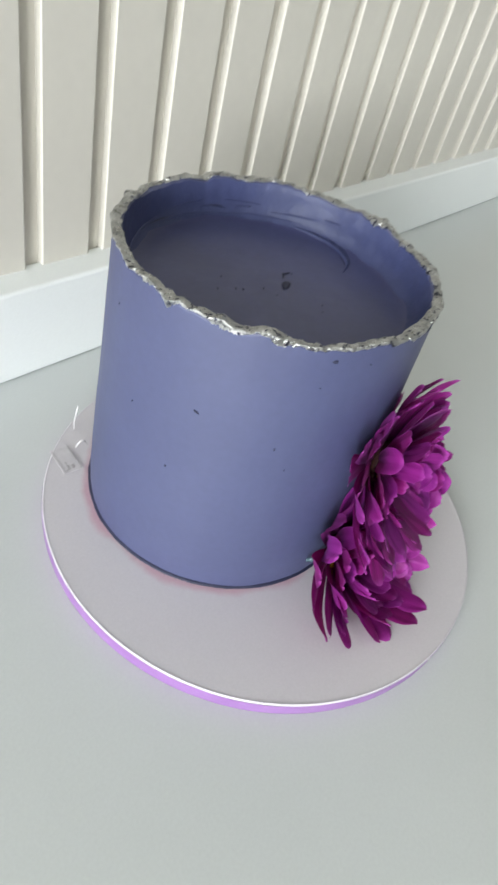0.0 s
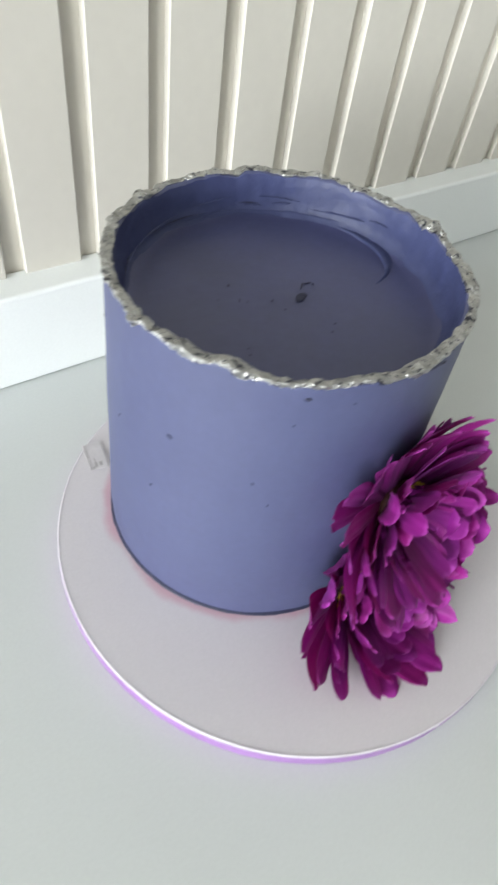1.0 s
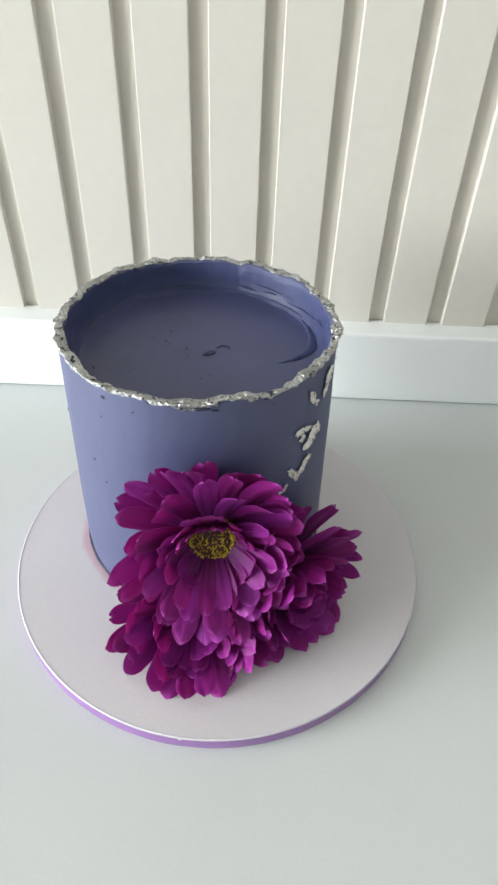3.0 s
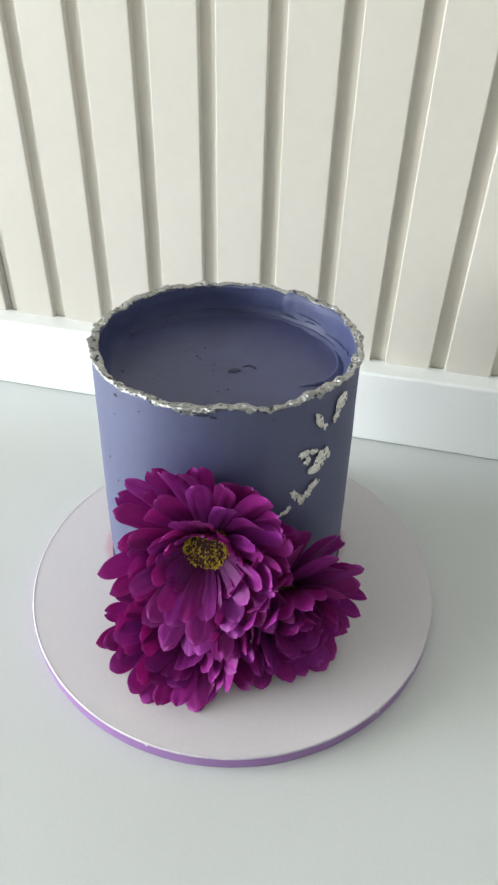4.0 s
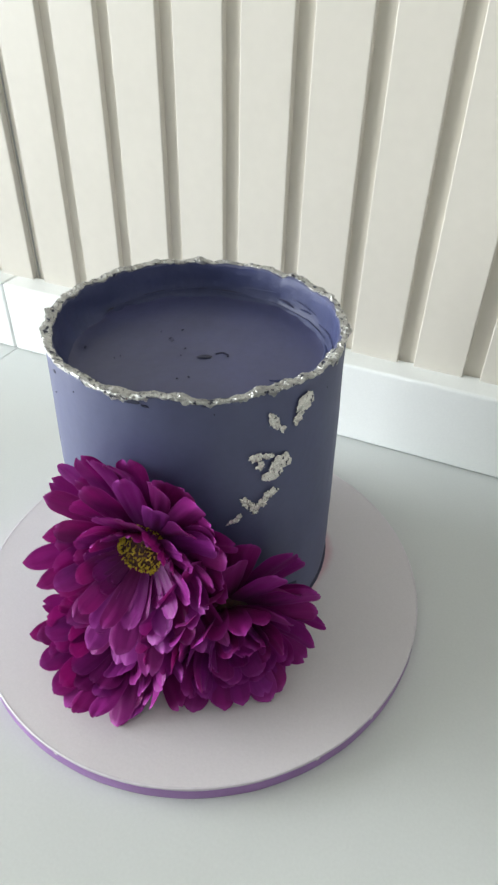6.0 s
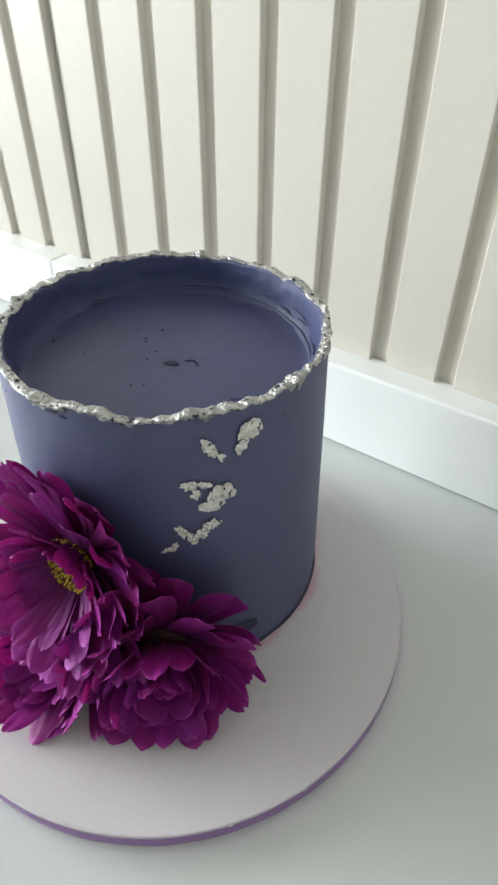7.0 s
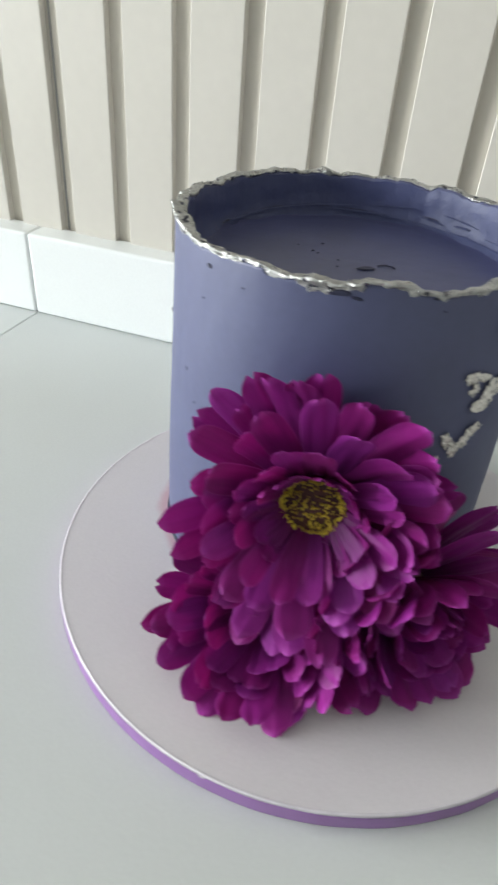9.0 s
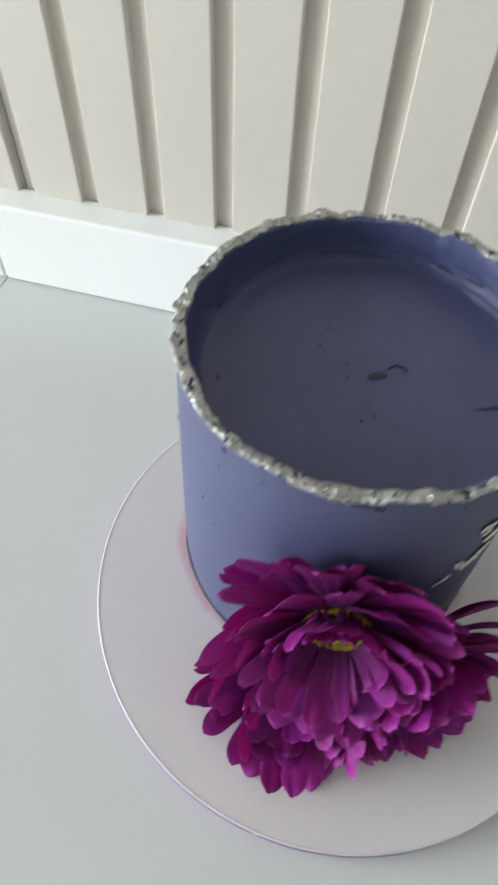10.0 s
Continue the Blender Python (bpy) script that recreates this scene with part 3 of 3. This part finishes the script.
def flake_mesh(w, h, seed, rag=0.45):
    """A torn scrap of metal leaf, crumpled, in local x, y with z outwards."""
    n, rings = 40, 8
    verts, faces = [(0, 0, 0.0006)], []
    for k in range(1, rings + 1):
        f = k / rings
        for i in range(n):
            a = 2 * math.pi * i / n
            c, s = math.cos(a), math.sin(a)
            q = f * (1 + rag * noise.noise((c * 1.3, s * 1.3, seed)) + rag * 0.7 * noise.noise((c * 3.5, s * 3.5, seed + 5)) * f + rag * 0.5 * noise.noise((c * 9, s * 9, seed + 2)) * f)
            x, y = w * q * c, h * q * s
            near = noise.voronoi((x * 380, y * 380, seed))[0]
            z = 0.0005 + 0.0015 * (near[1] - near[0]) + 0.0004 * noise.noise((x * 1100, y * 1100, seed)) + 0.0008 * max(0.0, noise.noise((c * 4, s * 4, seed + 8))) * f
            verts.append((x, y, z))
    for i in range(n):
        j = (i + 1) % n
        faces.append((0, 1 + i, 1 + j))
        for k in range(rings - 1):
            o = 1 + k * n
            faces.append((o + i, o + n + i, o + n + j, o + j))
    return mesh_from("leaf_flake", verts, faces, FLAKE, False)


FLAKES = (
    # bearing, height, half width, half height, turn, raggedness
    (-23.4, 0.2045, 0.008, 0.0062, 10, 0.3), (-26.6, 0.1955, 0.0034, 0.0055, -25, 0.4),
    (-36.4, 0.1992, 0.0036, 0.0066, 28, 0.35), (-33.2, 0.1918, 0.0024, 0.003, 30, 0.5),
    (-43.2, 0.176, 0.0052, 0.0036, 0, 0.6), (-38.6, 0.1748, 0.0042, 0.003, -20, 0.6), (-41.5, 0.1692, 0.0026, 0.003, 0, 0.6),
    (-33.4, 0.1665, 0.0078, 0.0068, 0, 0.3), (-36.6, 0.1592, 0.007, 0.0042, 12, 0.4),
    (-46.6, 0.1424, 0.0036, 0.005, 30, 0.5), (-43.4, 0.1352, 0.003, 0.0046, 10, 0.5), (-40.2, 0.1392, 0.0036, 0.0042, -30, 0.5),
    (-37.2, 0.1442, 0.0052, 0.0042, 35, 0.45), (-51.0, 0.1285, 0.0044, 0.0024, 15, 0.55), (-49.0, 0.1312, 0.0018, 0.0026, 0, 0.5),
)
for k, (deg, z, w, h, spin, rag) in enumerate(FLAKES):
    part("leaf_flake", flake_mesh(w, h, k * 2.3 + 1, rag), cake, "torn flake of silver leaf", on_side(deg, z, spin, 1, 1, 0.0002))


# ---- flowers ----
def petal_mesh(length, width, bend, cup, seed, notch=0.0, curl=0.0):
    """A cloth petal: x along it, y across, z to the flower's front. Narrow foot, broad spoon, blunt or two-lobed tip."""
    ns, nw, verts, faces, uvs = 16, 8, [], [], []
    for i in range(ns + 1):
        s = math.sin(math.pi / 2 * i / ns) ** 0.85
        if s < 0.7:
            w = 0.36 + 0.64 * math.sin(math.pi / 2 * s / 0.7) ** 1.2
        else:
            w = (1 - (0.94 * max(0.0, s - 0.8) / 0.2) ** 2.3) ** 0.5
        w *= width / 2
        tip = max(0.0, (s - 0.72) / 0.28)
        for j in range(nw + 1):
            v = 2 * j / nw - 1
            x = length * (s - tip ** 1.5 * (0.024 * v * v + notch * math.exp(-(v / 0.3) ** 2))) + tip * 0.0008 * noise.noise((v * 3, seed, 5.0))
            crease = 0.0004 * math.cos(v * math.pi * 2.5) * math.sin(math.pi * min(1.0, s * 1.05))
            spoon = 0.3 + 0.7 * math.sin(math.pi * min(1.0, s * 0.92))
            z = bend * length * s ** 1.8 + (0.05 + curl) * length * max(0.0, s - 0.6) / 0.4 * max(0.0, s - 0.5) * 2 + cup * width * v * v * spoon + crease
            z += 0.0018 * noise.noise((s * 2.2, v * 1.1, seed)) * s + 0.0008 * noise.noise((s * 5, v * 3, seed + 4)) * s
            verts.append((x, w * v * (1 + 0.05 * noise.noise((s * 3, v, seed + 9))), z))
            uvs.append((j / nw, s))
    m = nw + 1
    for i in range(ns):
        faces += [(i * m + j, (i + 1) * m + j, (i + 1) * m + j + 1, i * m + j + 1) for j in range(nw)]
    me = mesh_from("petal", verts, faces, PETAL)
    layer = me.uv_layers.new(name="along")
    for loop in me.loops:
        layer.data[loop.index].uv = uvs[loop.vertex_index]
    return me


LAYERS = (
    # petals, length, width, rise from the flower's plane, foot radius, foot height, bend, cup
    (19, 0.063, 0.0176, 6, 0.006, -0.007, 0.06, -0.07),
    (18, 0.058, 0.0178, 15, 0.006, -0.005, 0.03, -0.08),
    (16, 0.05, 0.0168, 25, 0.007, -0.003, 0.0, -0.07),
    (15, 0.04, 0.0145, 36, 0.008, -0.001, -0.05, 0.0),
    (14, 0.0275, 0.011, 44, 0.0125, 0.000, -0.08, 0.14),
    (18, 0.0165, 0.0066, 50, 0.0165, 0.000, -0.1, 0.24),
)
CUTS = ((1.0, 0.0, 0.0), (0.93, 0.03, 0.05), (1.05, 0.0, -0.06), (0.97, 0.045, 0.0), (0.9, 0.015, 0.1), (1.02, 0.0, 0.06))
PETALS = [[petal_mesh(L * q, W * (1.08 - 0.04 * v), b + 0.04 * (v - 2.5), c, n * 10 + v * 3.1, notch, curl) for v, (q, notch, curl) in enumerate(CUTS)] for n, (_, L, W, _, _, _, b, c) in enumerate(LAYERS)]


def heart_mesh():
    prof = [(0.0, 0.0078), (0.004, 0.0074), (0.008, 0.0066), (0.012, 0.0055), (0.0148, 0.004), (0.0158, 0.001), (0.0145, -0.003), (0.006, -0.008)]
    return lathe("heart", prof, BROWN, 32)


def stamen_mesh(seed):
    """Many small blunt stamens, thick round the heart's border."""
    rng = random.Random(seed)
    verts, faces = [], []
    for k in range(760):
        rr = 0.0158 * (rng.uniform(0.7, 1.02) if k < 520 else rng.random() ** 0.6)
        a = rng.uniform(0, 2 * math.pi)
        base = Vector((rr * math.cos(a), rr * math.sin(a), 0.0078 - 0.0035 * (rr / 0.0155) ** 2))
        lean = Vector((math.cos(a) * rr * 25 + rng.uniform(-0.4, 0.4), math.sin(a) * rr * 25 + rng.uniform(-0.4, 0.4), 1.0)).normalized()
        h, w = rng.uniform(0.0008, 0.0021), rng.uniform(0.0003, 0.00055)
        u = lean.orthogonal().normalized()
        v = lean.cross(u)
        o = len(verts)
        for t, q in ((0.0, 0.7), (0.7, 1.15), (1.0, 0.8)):
            verts += [tuple(base + lean * h * t + (u * math.cos(b) + v * math.sin(b)) * w * q) for b in (0, 1.571, 3.142, 4.712)]
        for t in (0, 4):
            faces += [(o + t + i, o + t + (i + 1) % 4, o + t + 4 + (i + 1) % 4, o + t + 4 + i) for i in range(4)]
        faces.append((o + 8, o + 9, o + 10, o + 11))
    return mesh_from("stamens", verts, faces, YELLOW, False)


HEART_MESH = heart_mesh()
CALYX_MESH = lathe("calyx", [(0.0, -0.009), (0.005, -0.0105), (0.009, -0.0085), (0.0105, -0.0055), (0.008, -0.003)], STEM, 20)


def blocked(p):
    """Whether a place lies within the cake or under the board's top."""
    return p.z < BT + 0.0015 or (p.z < RIM and math.hypot(p.x, p.y) < side_radius(max(p.z, BT)) + 0.002)


def flower(centre, normal, twist, label, seed, scale=1.0, closing=0.0, droop=0.0, sag=0.0, fold=0.0, open_heart=True, layers=6, broad=1.0, reach=0.0):
    rng = random.Random(seed)
    n = Vector(normal).normalized()
    right = Vector((0, 0, 1)).cross(n).normalized()
    up = n.cross(right)
    base = Matrix((right, up, n)).transposed().to_4x4()
    base.translation = Vector(centre)
    ob = tagged(new("flower"), label, "flower", "flowers on the cake")
    ob.matrix_basis = base
    bulge = pose(0, 0, -0.0005) @ Matrix.Diagonal((1.17, 1.17, 1.05, 1))
    part("heart", HEART_MESH, ob, "dark brown heart", bulge)
    if open_heart:
        tagged(part("stamen_tuft", stamen_mesh(seed), ob, "yellow stamens", bulge), kind="stuff")
    part("calyx", CALYX_MESH, ob, "dark teal calyx")
    for k, (count, L, W, rise, r0, z0, b, c) in enumerate(LAYERS[:layers]):
        for i in range(count):
            az = 360 * (i + 0.5 * (k % 2)) / count + twist + rng.uniform(-5, 5)
            tilt = rise + closing + fold * k - sag * math.sin(radians(az)) + ((0, 0, 4, 16, 26, 30)[k] * max(0.0, math.sin(radians(az)))) + rng.uniform(-5, 6)
            roll = rng.uniform(-14, 14) * (1.0 if k < 3 else 0.45)
            me = PETALS[k][rng.randrange(len(CUTS))]
            size = scale * rng.uniform(0.95, 1.05)
            long = size * (1 + droop * max(0.0, -math.sin(radians(az))) + reach * max(0.0, math.sin(radians(az))))
            for _ in range(12):
                m = pose(0, 0, 0, 0, 0, az) @ pose(r0 * scale, 0, z0 * scale, 0, -tilt, 0) @ pose(0, 0, 0, roll, 0, 0) @ Matrix.Diagonal((long, size * broad, size, 1))
                world_m = base @ m
                if not any(blocked(world_m @ Vector((L * s, y * W, b * L * s ** 1.8))) for s in (0.45, 0.75, 1.0) for y in (-0.4 * broad, 0.4 * broad)):
                    break
                tilt += 3
            part("petal", me, ob, m=m)
    return ob



def stem_mesh(points, r0, r1):
    verts, faces, n = [], [], 8
    for i, p in enumerate(points):
        r = r0 + (r1 - r0) * i / (len(points) - 1)
        verts += [(p[0] + r * math.cos(a), p[1] + 0.3 * r * math.sin(a), p[2] + r * math.sin(a)) for a in (2 * math.pi * k / n for k in range(n))]
        if i:
            o = n * i
            faces += [(o - n + k, o - n + (k + 1) % n, o + (k + 1) % n, o + k) for k in range(n)]
    faces += [tuple(range(n))[::-1], tuple(range(len(verts) - n, len(verts)))]
    return mesh_from("flower_stem", verts, faces, STEM)


open_flower = flower((0.017, -0.111, 0.1125), (0.1, -0.97, 0.22), 4, "open purple cloth flower with a yellow-ringed brown heart", 3, 1.02, 5, 0.25, 9, reach=0.14)
low_flower = flower((0.003, -0.118, 0.035), (-0.04, -0.88, 0.47), 10, "purple cloth flower tucked low against the cake", 8, 1.06, 16, 0, 0, 2, True, 4)
flower((0.068, -0.097, 0.053), (0.66, -0.74, 0.16), 0, "purple cloth flower turned outwards beside the cake", 5, 0.97, 10, 0, 0, 8, False, 4, 1.15, 0.24)
for ob, pts in ((low_flower, ((0.004, -0.118, 0.037), (-0.006, -0.113, 0.034), (-0.014, -0.1085, 0.032), (-0.0215, -0.1045, 0.0335))), (open_flower, ((0.02, -0.108, 0.104), (0.014, -0.106, 0.104), (0.0085, -0.1015, 0.105)))):
    part("stem", stem_mesh(pts, 0.0035, 0.0016), ob, "dark teal wrapped stem", ob.matrix_basis.inverted())
